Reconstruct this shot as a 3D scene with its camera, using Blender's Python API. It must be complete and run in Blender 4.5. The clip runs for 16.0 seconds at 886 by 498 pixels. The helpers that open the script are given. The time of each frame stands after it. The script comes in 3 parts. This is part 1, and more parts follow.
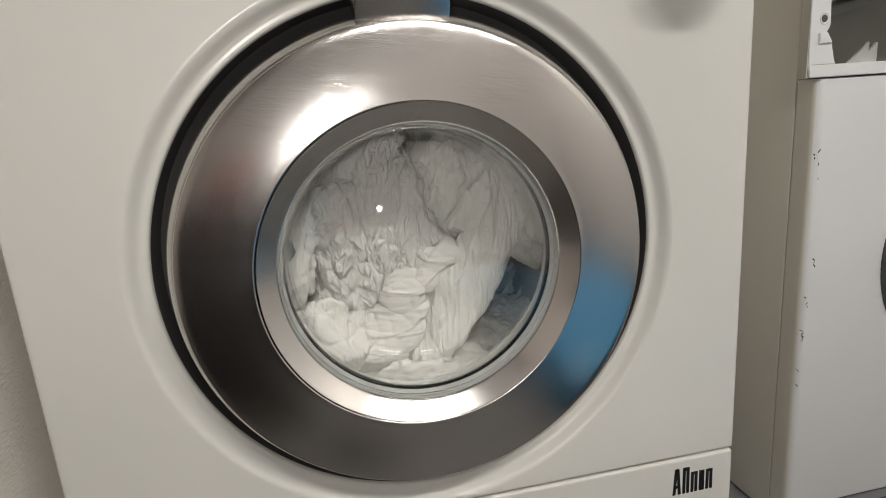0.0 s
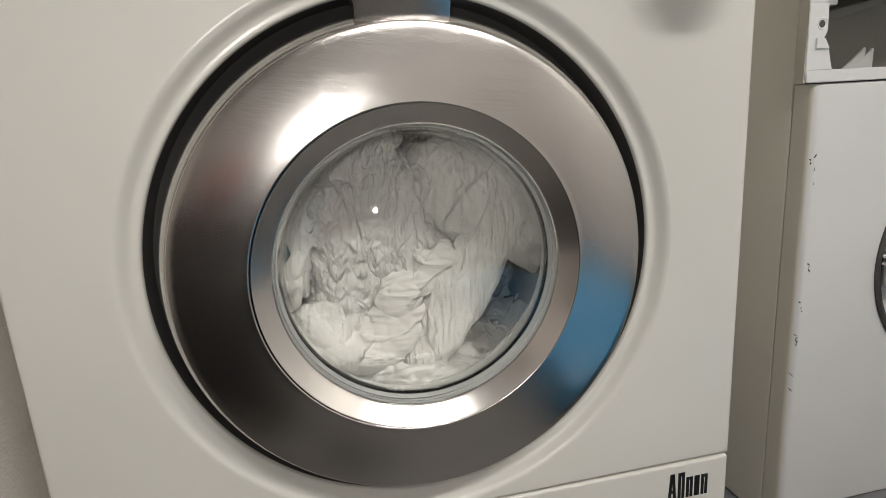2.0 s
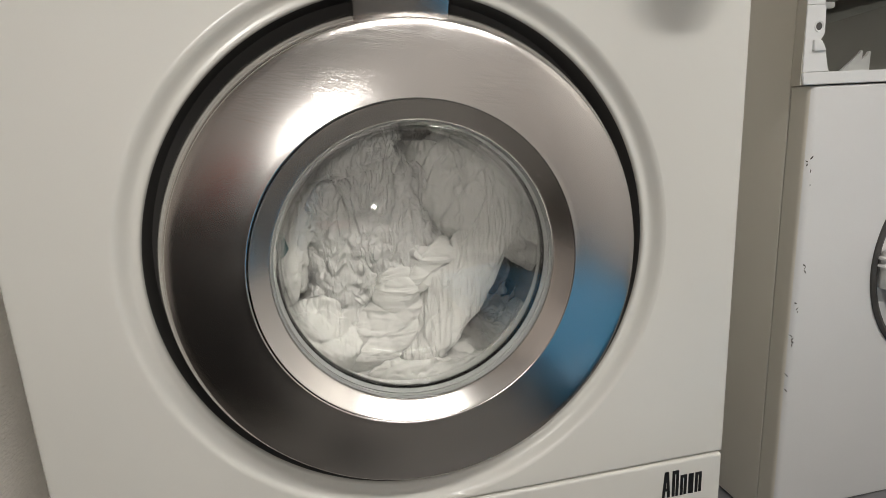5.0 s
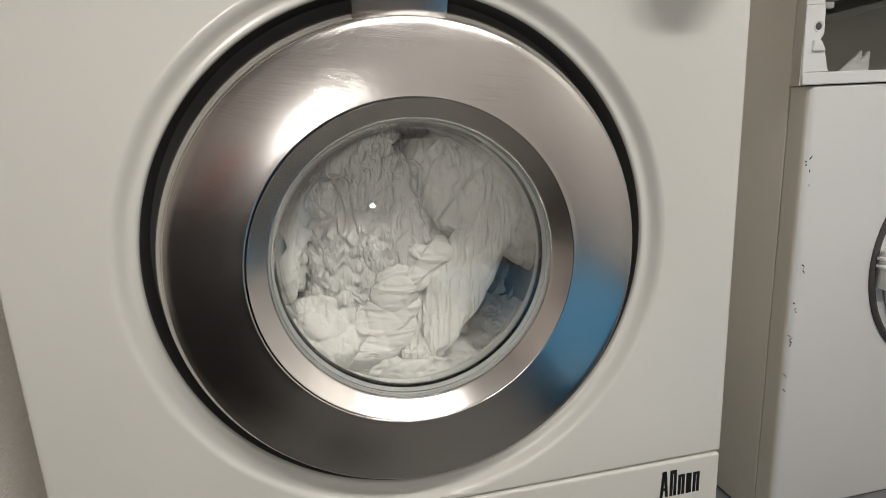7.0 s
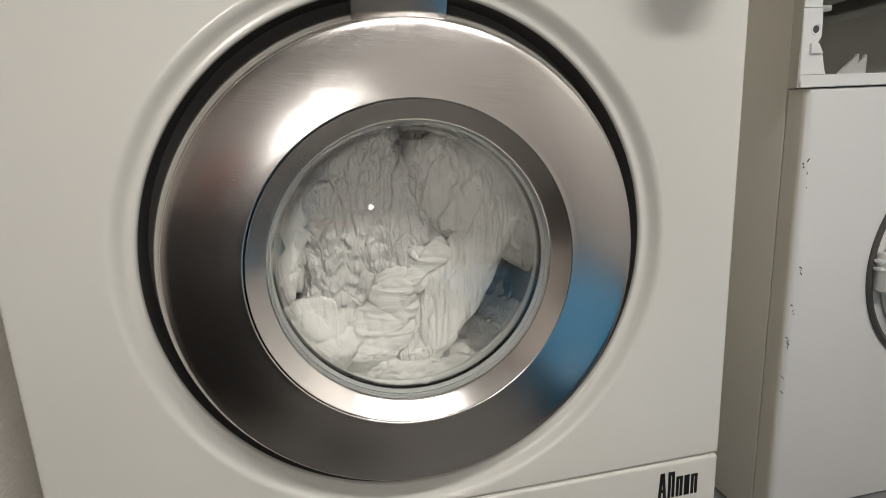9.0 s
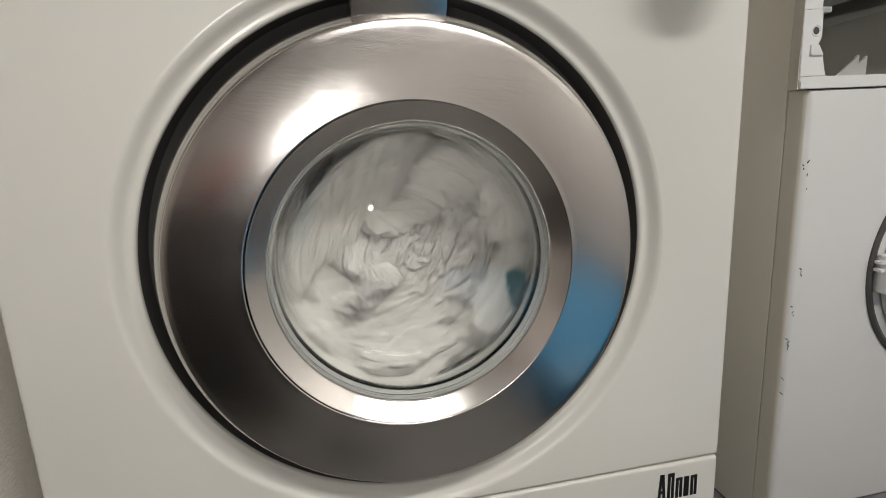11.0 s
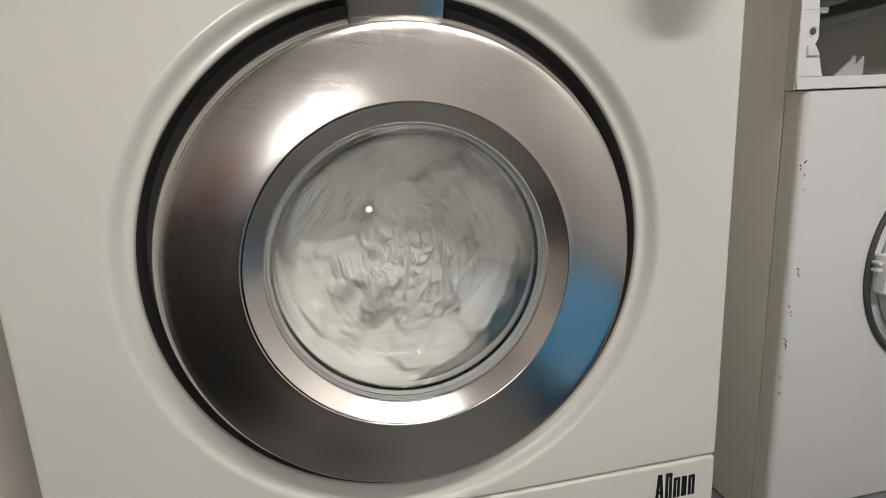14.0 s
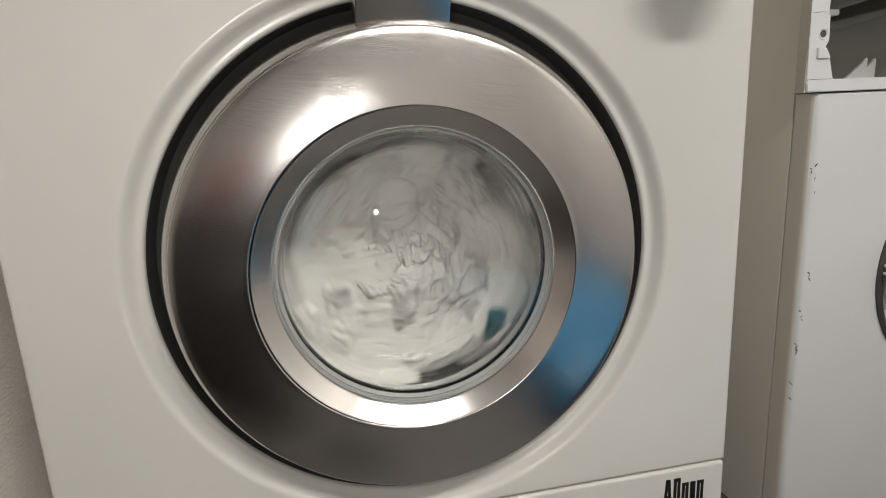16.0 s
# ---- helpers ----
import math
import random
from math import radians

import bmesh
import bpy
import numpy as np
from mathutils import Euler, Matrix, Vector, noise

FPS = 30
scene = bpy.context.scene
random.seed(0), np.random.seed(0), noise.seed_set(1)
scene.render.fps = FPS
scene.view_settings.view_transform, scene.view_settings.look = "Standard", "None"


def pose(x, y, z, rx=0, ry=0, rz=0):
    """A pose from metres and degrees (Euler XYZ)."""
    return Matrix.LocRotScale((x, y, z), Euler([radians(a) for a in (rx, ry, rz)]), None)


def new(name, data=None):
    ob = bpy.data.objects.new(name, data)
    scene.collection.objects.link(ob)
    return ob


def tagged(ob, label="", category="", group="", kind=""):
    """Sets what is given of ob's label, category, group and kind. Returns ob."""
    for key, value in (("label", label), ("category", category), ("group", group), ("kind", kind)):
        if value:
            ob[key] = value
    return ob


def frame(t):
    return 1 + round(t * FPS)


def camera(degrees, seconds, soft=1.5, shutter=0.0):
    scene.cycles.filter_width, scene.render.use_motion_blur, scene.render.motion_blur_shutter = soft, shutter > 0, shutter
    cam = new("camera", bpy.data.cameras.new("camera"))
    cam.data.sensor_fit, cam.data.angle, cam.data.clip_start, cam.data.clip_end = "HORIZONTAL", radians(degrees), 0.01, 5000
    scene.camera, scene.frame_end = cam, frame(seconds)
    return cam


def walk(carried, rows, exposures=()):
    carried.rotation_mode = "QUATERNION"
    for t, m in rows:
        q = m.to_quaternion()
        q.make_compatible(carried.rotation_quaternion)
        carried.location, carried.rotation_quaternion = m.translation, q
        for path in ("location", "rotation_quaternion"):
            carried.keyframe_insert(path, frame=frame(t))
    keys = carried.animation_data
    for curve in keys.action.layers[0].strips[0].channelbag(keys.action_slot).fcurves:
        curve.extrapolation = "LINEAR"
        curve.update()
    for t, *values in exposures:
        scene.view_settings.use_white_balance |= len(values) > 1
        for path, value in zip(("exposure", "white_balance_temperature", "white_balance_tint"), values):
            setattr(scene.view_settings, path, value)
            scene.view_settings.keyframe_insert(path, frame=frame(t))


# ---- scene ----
ZC = 0.55          # height of the washing machine's door centre above the floor
EXPOSURE = -1.26
FOV = 77.0

# ---- camera ----
cam = camera(FOV, 16.0, soft=0.8, shutter=0.4)
PATH = [
    (0, pose(-0.0646, -0.4397, ZC + 0.1119, 77.055, 4.080, -11.634)),
    (0.5, pose(-0.0648, -0.4395, ZC + 0.1112, 77.095, 4.026, -11.785)),
    (1, pose(-0.0655, -0.4390, ZC + 0.1126, 77.227, 3.777, -11.928)),
    (1.5, pose(-0.0669, -0.4370, ZC + 0.1133, 77.138, 3.636, -12.112)),
    (2, pose(-0.0678, -0.4326, ZC + 0.1144, 76.911, 3.436, -12.355)),
    (2.5, pose(-0.0668, -0.4373, ZC + 0.1128, 77.100, 3.323, -12.211)),
    (3, pose(-0.0662, -0.4376, ZC + 0.1113, 77.200, 3.311, -11.984)),
    (3.5, pose(-0.0658, -0.4381, ZC + 0.1113, 77.138, 3.198, -12.032)),
    (4, pose(-0.0661, -0.4383, ZC + 0.1108, 77.133, 3.102, -12.085)),
    (6.5, pose(-0.0657, -0.4375, ZC + 0.1097, 77.120, 2.827, -12.302)),
    (7, pose(-0.0653, -0.4378, ZC + 0.1095, 77.069, 2.775, -12.234)),
    (7.5, pose(-0.0659, -0.4376, ZC + 0.1088, 77.174, 2.735, -12.219)),
    (8, pose(-0.0658, -0.4372, ZC + 0.1088, 77.336, 2.657, -12.396)),
    (8.5, pose(-0.0657, -0.4375, ZC + 0.1093, 77.334, 2.622, -12.397)),
    (9, pose(-0.0660, -0.4376, ZC + 0.1092, 77.233, 2.616, -12.428)),
    (11.5, pose(-0.0655, -0.4379, ZC + 0.1106, 77.235, 2.531, -12.344)),
    (12, pose(-0.0656, -0.4383, ZC + 0.1105, 77.210, 2.565, -12.267)),
    (12.5, pose(-0.0649, -0.4382, ZC + 0.1103, 77.108, 2.605, -12.270)),
    (13, pose(-0.0651, -0.4379, ZC + 0.1094, 77.114, 2.701, -12.097)),
    (13.5, pose(-0.0639, -0.4397, ZC + 0.1109, 77.211, 2.691, -12.332)),
    (14, pose(-0.0638, -0.4396, ZC + 0.1110, 77.289, 2.674, -12.413)),
    (14.5, pose(-0.0641, -0.4397, ZC + 0.1114, 77.233, 2.761, -12.311)),
    (15, pose(-0.0633, -0.4401, ZC + 0.1121, 77.202, 2.767, -12.194)),
    (15.5, pose(-0.0628, -0.4405, ZC + 0.1118, 77.289, 2.799, -12.019)),
    (16, pose(-0.0621, -0.4410, ZC + 0.1111, 77.652, 2.759, -11.484)),
]
walk(cam, PATH, exposures=[(0, EXPOSURE, 6500, 10), (16, EXPOSURE, 6500, 10)])

# ---- world and light ----
world = bpy.data.worlds.new("world")
scene.world = world
world.use_nodes = True
world.node_tree.nodes["Background"].inputs[0].default_value = (0.6, 0.65, 0.7, 1)
world.node_tree.nodes["Background"].inputs[1].default_value = 0.05


def area_light(name, m, sx, sy, watts, colour, shape="RECTANGLE"):
    data = bpy.data.lights.new(name, "AREA")
    data.shape, data.size, data.size_y, data.energy, data.color = shape, sx, sy, watts, colour
    ob = new(name, data)
    ob.matrix_world = m
    return ob


LAMP = (0.58, -1.45, 2.16)
area_light("tube_light", pose(LAMP[0], LAMP[1], LAMP[2] - 0.075), 1.25, 0.16, 61, (1.0, 0.975, 0.925))
TORCH = (-0.086, -0.490, ZC + 0.127)       # stands for the phone light, just behind the camera; its stand is added
area_light("torch_light", pose(TORCH[0], TORCH[1] + 0.014, TORCH[2], 90, 0, -8), 0.014, 0.014, 1.1, (1.0, 0.97, 0.92), "DISK")


# ---- materials ----
def material(name, colour, rough=0.5, metal=0.0, **more):
    m = bpy.data.materials.new(name)
    m.use_nodes = True
    b = m.node_tree.nodes["Principled BSDF"]
    b.inputs["Base Color"].default_value = (*colour, 1)
    b.inputs["Roughness"].default_value, b.inputs["Metallic"].default_value = rough, metal
    for key, value in more.items():
        b.inputs[key.replace("_", " ")].default_value = value
    return m


def node(m, kind, **inputs):
    n = m.node_tree.nodes.new(kind)
    for key, value in inputs.items():
        n.inputs[key.replace("_", " ")].default_value = value
    return n


def link(m, a, out, b, into):
    m.node_tree.links.new(a.outputs[out], b.inputs[into])


def grained(m, scale=(1, 1, 1), size=200.0, detail=4.0, bump=0.1, depth=0.001, low=0.92, high=1.06, rough=0.08, blotch=6.0):
    """Grain and blotches at two scales on colour, roughness and relief."""
    b = m.node_tree.nodes["Principled BSDF"]
    base = tuple(b.inputs["Base Color"].default_value)
    coords = node(m, "ShaderNodeTexCoord")
    mapping = node(m, "ShaderNodeMapping", Scale=scale)
    link(m, coords, "Object", mapping, "Vector")
    fine = node(m, "ShaderNodeTexNoise", Scale=size, Detail=detail)
    wide = node(m, "ShaderNodeTexNoise", Scale=blotch, Detail=3.0)
    link(m, mapping, "Vector", fine, "Vector")
    link(m, coords, "Object", wide, "Vector")
    mix = node(m, "ShaderNodeMath")
    mix.operation = "MULTIPLY_ADD"
    mix.inputs[1].default_value = 0.35
    link(m, fine, "Fac", mix, 0)
    half = node(m, "ShaderNodeMath")
    half.operation = "MULTIPLY"
    half.inputs[1].default_value = 0.65
    link(m, wide, "Fac", half, 0)
    link(m, half, 0, mix, 2)
    ramp = node(m, "ShaderNodeValToRGB")
    ramp.color_ramp.elements[0].position, ramp.color_ramp.elements[1].position = 0.35, 0.65
    ramp.color_ramp.elements[0].color = (*[c * low for c in base[:3]], 1)
    ramp.color_ramp.elements[1].color = (*[min(1, c * high) for c in base[:3]], 1)
    link(m, mix, 0, ramp, "Fac")
    link(m, ramp, "Color", b, "Base Color")
    if rough:
        spread = node(m, "ShaderNodeMapRange")
        r0 = b.inputs["Roughness"].default_value
        spread.inputs["To Min"].default_value, spread.inputs["To Max"].default_value = max(0.02, r0 - rough), min(1, r0 + rough)
        link(m, mix, 0, spread, "Value")
        link(m, spread, 0, b, "Roughness")
    if bump:
        relief = node(m, "ShaderNodeBump", Strength=bump, Distance=depth)
        link(m, fine, "Fac", relief, "Height")
        link(m, relief, "Normal", b, "Normal")
    return m


ENAMEL = grained(material("cream_enamel", (0.72, 0.705, 0.655), 0.24), size=900, bump=0.04, depth=0.0004, low=0.985, high=1.01, rough=0.04, blotch=9)
ENAMEL_WHITE = grained(material("white_enamel", (0.74, 0.735, 0.725), 0.30), size=900, bump=0.04, depth=0.0004, low=0.97, high=1.01, rough=0.05, blotch=7)
SIDE_PAINT = grained(material("side_paint", (0.77, 0.73, 0.64), 0.45), size=700, bump=0.06, depth=0.0004, low=0.96, high=1.02, blotch=5)
WHITE_PLASTIC = grained(material("white_plastic", (0.80, 0.80, 0.79), 0.38), size=800, bump=0.03, depth=0.0003, low=0.98, high=1.01)
GREY_PLASTIC = grained(material("grey_plastic", (0.30, 0.30, 0.27), 0.45), size=600, bump=0.05, depth=0.0004)
CLEAR_PLASTIC = material("frosted_plastic", (0.75, 0.76, 0.74), 0.30, Transmission_Weight=0.55, IOR=1.2)
BLACK_PLASTIC = grained(material("black_plastic", (0.078, 0.074, 0.070), 0.60), size=700, bump=0.04, depth=0.0003)
BLACK_PAINT = grained(material("black_print", (0.010, 0.010, 0.010), 0.45), size=900, bump=0.02)
RUBBER = grained(material("grey_rubber", (0.32, 0.32, 0.31), 0.5), size=400, bump=0.1)
GLASS = material("porthole_glass", (0.955, 0.955, 0.94), 0.0, Transmission_Weight=1.0, IOR=1.46)
DARK_PANE = material("dark_reflection_pane", (0.012, 0.014, 0.020), 0.05)
CHROME = grained(material("polished_steel", (0.82, 0.79, 0.76), 0.20, 1.0), size=1200, bump=0.02, depth=0.0002, rough=0.03)
DRUM_STEEL = grained(material("drum_steel", (0.50, 0.50, 0.48), 0.22, 1.0), size=500, bump=0.05, depth=0.0003)
# the dark inside the drum holes, put into a flat colour
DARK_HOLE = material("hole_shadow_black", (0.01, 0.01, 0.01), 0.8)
PLASTER = grained(material("rough_plaster", (0.86, 0.82, 0.76), 0.9), scale=(1, 0.4, 1), size=420, detail=4, bump=0.7, depth=0.002, low=0.95, high=1.05, rough=0, blotch=12)
WEST_PAINT = grained(material("beige_wall_paint", (0.56, 0.51, 0.475), 0.8), size=160, bump=0.3, depth=0.001, low=0.94, high=1.04, rough=0, blotch=2)
# paler than the other walls to throw light on the machine's right
EAST_BOUNCE = grained(material("bounce_wall_paint", (0.80, 0.77, 0.73), 0.8), size=160, bump=0.3, depth=0.001, low=0.94, high=1.04, rough=0, blotch=2)
WALL_PAINT = grained(material("wall_paint", (0.575, 0.545, 0.525), 0.8), size=160, bump=0.3, depth=0.001, low=0.94, high=1.04, rough=0, blotch=2)
CEILING_PAINT = grained(material("ceiling_paint", (0.78, 0.77, 0.74), 0.85), size=120, bump=0.2, low=0.96, high=1.02, rough=0, blotch=2)
CONCRETE = grained(material("grey_concrete", (0.20, 0.20, 0.21), 0.75), size=120, detail=6, bump=0.3, low=0.85, high=1.1, blotch=7)
FLOOR_PAINT = grained(material("dark_floor_paint", (0.13, 0.123, 0.115), 0.55), size=90, detail=6, bump=0.15, low=0.8, high=1.2, blotch=4)
DARK_WOOD = grained(material("dark_block_board", (0.016, 0.014, 0.014), 0.5), scale=(1, 1, 12), size=40, bump=0.1, low=0.8, high=1.2)
BLUE_PLASTIC = grained(material("blue_plastic", (0.02, 0.25, 0.50), 0.35), size=300, bump=0.05, low=0.92, high=1.05)
RED_PLASTIC = grained(material("red_plastic", (0.50, 0.10, 0.07), 0.4), size=300, bump=0.05, low=0.92, high=1.05)
RUST = grained(material("chipped_bare_metal", (0.05, 0.04, 0.03), 0.8), size=900, bump=0.2)
NAVY_CLOTH = grained(material("navy_cloth", (0.075, 0.073, 0.078), 0.85), size=700, bump=0.5)
TEAL_CLOTH = grained(material("teal_cloth", (0.010, 0.055, 0.060), 0.9), size=700, bump=0.5)

def creased_cloth(name, colour, scale, stretch, depth):
    """Wet cotton: a weave, soft unevenness and thin sharp creases in relief."""
    m = material(name, colour, 0.72, Sheen_Weight=0.12)
    b = m.node_tree.nodes["Principled BSDF"]
    coords = node(m, "ShaderNodeTexCoord")
    mapping = node(m, "ShaderNodeMapping", Scale=stretch, Rotation=(0, radians(12), 0))
    link(m, coords, "Object", mapping, "Vector")
    last = None
    for size, weight, twirl in ((scale, 1.0, 1.6), (scale * 2.3, 0.55, 1.2), (scale * 5.0, 0.22, 0.8)):
        field = node(m, "ShaderNodeTexNoise", Scale=size, Detail=1.5, Distortion=twirl)
        link(m, mapping, "Vector", field, "Vector")
        off = node(m, "ShaderNodeMath")
        off.operation = "SUBTRACT"
        off.inputs[1].default_value = 0.5
        link(m, field, "Fac", off, 0)
        size_of = node(m, "ShaderNodeMath")
        size_of.operation = "ABSOLUTE"
        link(m, off, 0, size_of, 0)
        valley = node(m, "ShaderNodeMapRange")
        valley.interpolation_type = "SMOOTHERSTEP"
        valley.inputs["From Max"].default_value = 0.11
        valley.inputs["To Max"].default_value = weight
        link(m, size_of, 0, valley, "Value")
        if last is None:
            last = valley
        else:
            add = node(m, "ShaderNodeMath")
            link(m, last, 0, add, 0)
            link(m, valley, 0, add, 1)
            last = add
    weave = node(m, "ShaderNodeTexNoise", Scale=1800, Detail=2.0)
    link(m, coords, "Object", weave, "Vector")
    fine = node(m, "ShaderNodeMath")
    fine.operation = "MULTIPLY_ADD"
    fine.inputs[1].default_value = 0.06
    link(m, weave, "Fac", fine, 0)
    link(m, last, 0, fine, 2)
    relief = node(m, "ShaderNodeBump", Strength=0.85, Distance=depth)
    link(m, fine, 0, relief, "Height")
    link(m, relief, "Normal", b, "Normal")
    blotch = node(m, "ShaderNodeTexNoise", Scale=24, Detail=3.0)
    link(m, coords, "Object", blotch, "Vector")
    ramp = node(m, "ShaderNodeValToRGB")
    ramp.color_ramp.elements[0].position, ramp.color_ramp.elements[1].position = 0.35, 0.62
    ramp.color_ramp.elements[0].color = (*[c * 0.88 for c in colour], 1)
    ramp.color_ramp.elements[1].color = (*colour, 1)
    link(m, blotch, "Fac", ramp, "Fac")
    link(m, ramp, "Color", b, "Base Color")
    return m


CLOTH = creased_cloth("wet_white_cotton", (0.42, 0.415, 0.398), 14, (1.6, 1, 0.5), 0.0010)
CLOTH_SMOOTH = creased_cloth("smooth_wet_cotton", (0.42, 0.415, 0.398), 13, (1.9, 1, 0.32), 0.0022)
CLOTH_FOLD = creased_cloth("folded_wet_cotton", (0.42, 0.415, 0.398), 12, (0.5, 1, 1.7), 0.0010)
CLOTH_GREY = creased_cloth("thin_wet_cotton", (0.40, 0.394, 0.385), 20, (1.4, 1, 0.6), 0.0026)


GREY_PLINTH = grained(material("grey_plinth", (0.26, 0.26, 0.265), 0.5), size=500, bump=0.05)
SEAL = grained(material("grey_seal", (0.30, 0.305, 0.295), 0.45), size=600, bump=0.03)
GREY_LIFTER = grained(material("pale_grey_plastic", (0.55, 0.55, 0.53), 0.35), size=500, bump=0.03)


def lamp_glow(name, colour, strength):
    m = bpy.data.materials.new(name)
    m.use_nodes = True
    b = m.node_tree.nodes["Principled BSDF"]
    b.inputs["Emission Color"].default_value, b.inputs["Emission Strength"].default_value = (*colour, 1), strength
    return m


TUBE_GLOW = lamp_glow("tube_glow", (1.0, 0.965, 0.91), 30)
BULB_GLOW = lamp_glow("bulb_glow", (1.0, 0.95, 0.88), 60)


def brushed_steel():
    """Steel polished round the door, worn by fine random scratches."""
    m = material("brushed_steel", (0.60, 0.578, 0.560), 0.20, 1.0)
    b = m.node_tree.nodes["Principled BSDF"]
    coords = node(m, "ShaderNodeTexCoord")
    blotch = node(m, "ShaderNodeTexNoise", Scale=16, Detail=5.0, Roughness=0.65)
    link(m, coords, "Object", blotch, "Vector")
    heights = []
    for turn, stretch in ((-6, (7, 1, 1500)), (-17, (8, 1, 1300)), (-28, (7, 1, 1700))):
        turned = node(m, "ShaderNodeMapping", Rotation=(0, radians(turn), 0))
        link(m, coords, "Object", turned, "Vector")
        mapping = node(m, "ShaderNodeMapping", Scale=stretch)
        scratch = node(m, "ShaderNodeTexNoise", Scale=1.0, Detail=1.0)
        link(m, turned, "Vector", mapping, "Vector")
        link(m, mapping, "Vector", scratch, "Vector")
        thin = node(m, "ShaderNodeMapRange")
        thin.inputs["From Min"].default_value, thin.inputs["From Max"].default_value = 0.50, 0.66
        link(m, scratch, "Fac", thin, "Value")
        heights.append(thin)
    total = None
    for h in heights:
        if total is None:
            total = (h, 0)
            continue
        add = node(m, "ShaderNodeMath")
        link(m, total[0], total[1], add, 0)
        link(m, h, 0, add, 1)
        total = (add, 0)
    split = node(m, "ShaderNodeSeparateXYZ")
    link(m, coords, "Object", split, "Vector")
    upper = node(m, "ShaderNodeMapRange")
    upper.interpolation_type = "SMOOTHSTEP"
    upper.inputs["From Min"].default_value, upper.inputs["From Max"].default_value = 0.09, 0.15
    link(m, split, "Z", upper, "Value")
    # scratches break off after a few centimetres, and lie thickest near the top
    stretch_map = node(m, "ShaderNodeMapping", Scale=(38, 1, 90))
    link(m, coords, "Object", stretch_map, "Vector")
    gaps = node(m, "ShaderNodeTexNoise", Scale=1.0, Detail=1.0)
    link(m, stretch_map, "Vector", gaps, "Vector")
    broken = node(m, "ShaderNodeMapRange")
    broken.inputs["From Min"].default_value, broken.inputs["From Max"].default_value = 0.25, 0.50
    link(m, gaps, "Fac", broken, "Value")
    side = node(m, "ShaderNodeMapRange")
    side.interpolation_type = "SMOOTHSTEP"
    side.inputs["From Min"].default_value, side.inputs["From Max"].default_value = 0.15, 0.04
    link(m, split, "X", side, "Value")
    both = node(m, "ShaderNodeMath")
    both.operation = "MULTIPLY"
    link(m, broken, 0, both, 0)
    link(m, side, 0, both, 1)
    spot = node(m, "ShaderNodeMath")
    spot.operation = "MULTIPLY"
    link(m, both, 0, spot, 0)
    link(m, upper, 0, spot, 1)
    wiped = node(m, "ShaderNodeMath")
    wiped.operation = "MULTIPLY"
    link(m, total[0], total[1], wiped, 0)
    link(m, spot, 0, wiped, 1)
    total = lines = (wiped, 0)
    grit = node(m, "ShaderNodeTexNoise", Scale=1500, Detail=3.0)
    link(m, coords, "Object", grit, "Vector")
    sum_all = node(m, "ShaderNodeMath")
    sum_all.operation = "MULTIPLY_ADD"
    sum_all.inputs[1].default_value = 0.7
    link(m, grit, "Fac", sum_all, 0)
    link(m, total[0], total[1], sum_all, 2)
    total = (sum_all, 0)
    relief = node(m, "ShaderNodeBump", Strength=0.11, Distance=0.0002)
    link(m, total[0], total[1], relief, "Height")
    link(m, relief, "Normal", b, "Normal")
    spread = node(m, "ShaderNodeMapRange")
    spread.inputs["To Min"].default_value, spread.inputs["To Max"].default_value = 0.16, 0.27
    mottle = node(m, "ShaderNodeMath")
    link(m, blotch, "Fac", mottle, 0)
    link(m, grit, "Fac", mottle, 1)
    spread.inputs["From Min"].default_value, spread.inputs["From Max"].default_value = 0.6, 1.4
    link(m, mottle, 0, spread, "Value")
    link(m, spread, 0, b, "Roughness")
    # scratches lie in patches and change the steel's tone a little
    patch = node(m, "ShaderNodeTexNoise", Scale=9, Detail=2.0)
    link(m, coords, "Object", patch, "Vector")
    worn = node(m, "ShaderNodeMapRange")
    worn.inputs["From Min"].default_value, worn.inputs["From Max"].default_value = 0.42, 0.60
    link(m, patch, "Fac", worn, "Value")
    amount = node(m, "ShaderNodeMath")
    amount.operation = "MULTIPLY"
    link(m, worn, 0, amount, 0)
    link(m, lines[0], lines[1], amount, 1)
    tone = node(m, "ShaderNodeValToRGB")
    tone.color_ramp.elements[0].color = (0.60, 0.578, 0.560, 1)
    tone.color_ramp.elements[1].color = (0.50, 0.482, 0.466, 1)
    link(m, amount, 0, tone, "Fac")
    link(m, tone, "Color", b, "Base Color")
    return m


STEEL = brushed_steel()


# ---- builders ----
def shaped(name, bm, mat, sharp=24):
    me = bpy.data.meshes.new(name)
    bmesh.ops.recalc_face_normals(bm, faces=bm.faces)
    bm.to_mesh(me)
    bm.free()
    me.materials.append(mat)
    for p in me.polygons:
        p.use_smooth = True
    me.set_sharp_from_angle(angle=radians(sharp))
    return me


def part(name, bm, mat, parent, label="", sharp=24):
    ob = new(name, shaped(name, bm, mat, sharp))
    ob.parent = parent
    return tagged(ob, label)


def thing(name, label, category, at=(0, 0, 0), group="", kind=""):
    ob = new(name)
    ob.empty_display_size = 0.05
    ob.location = at
    return tagged(ob, label, category, group, kind)


def solid(name, bm, mat, at, label, category, group="", kind="", sharp=24):
    ob = new(name, shaped(name, bm, mat, sharp))
    ob.location = at
    return tagged(ob, label, category, group, kind)


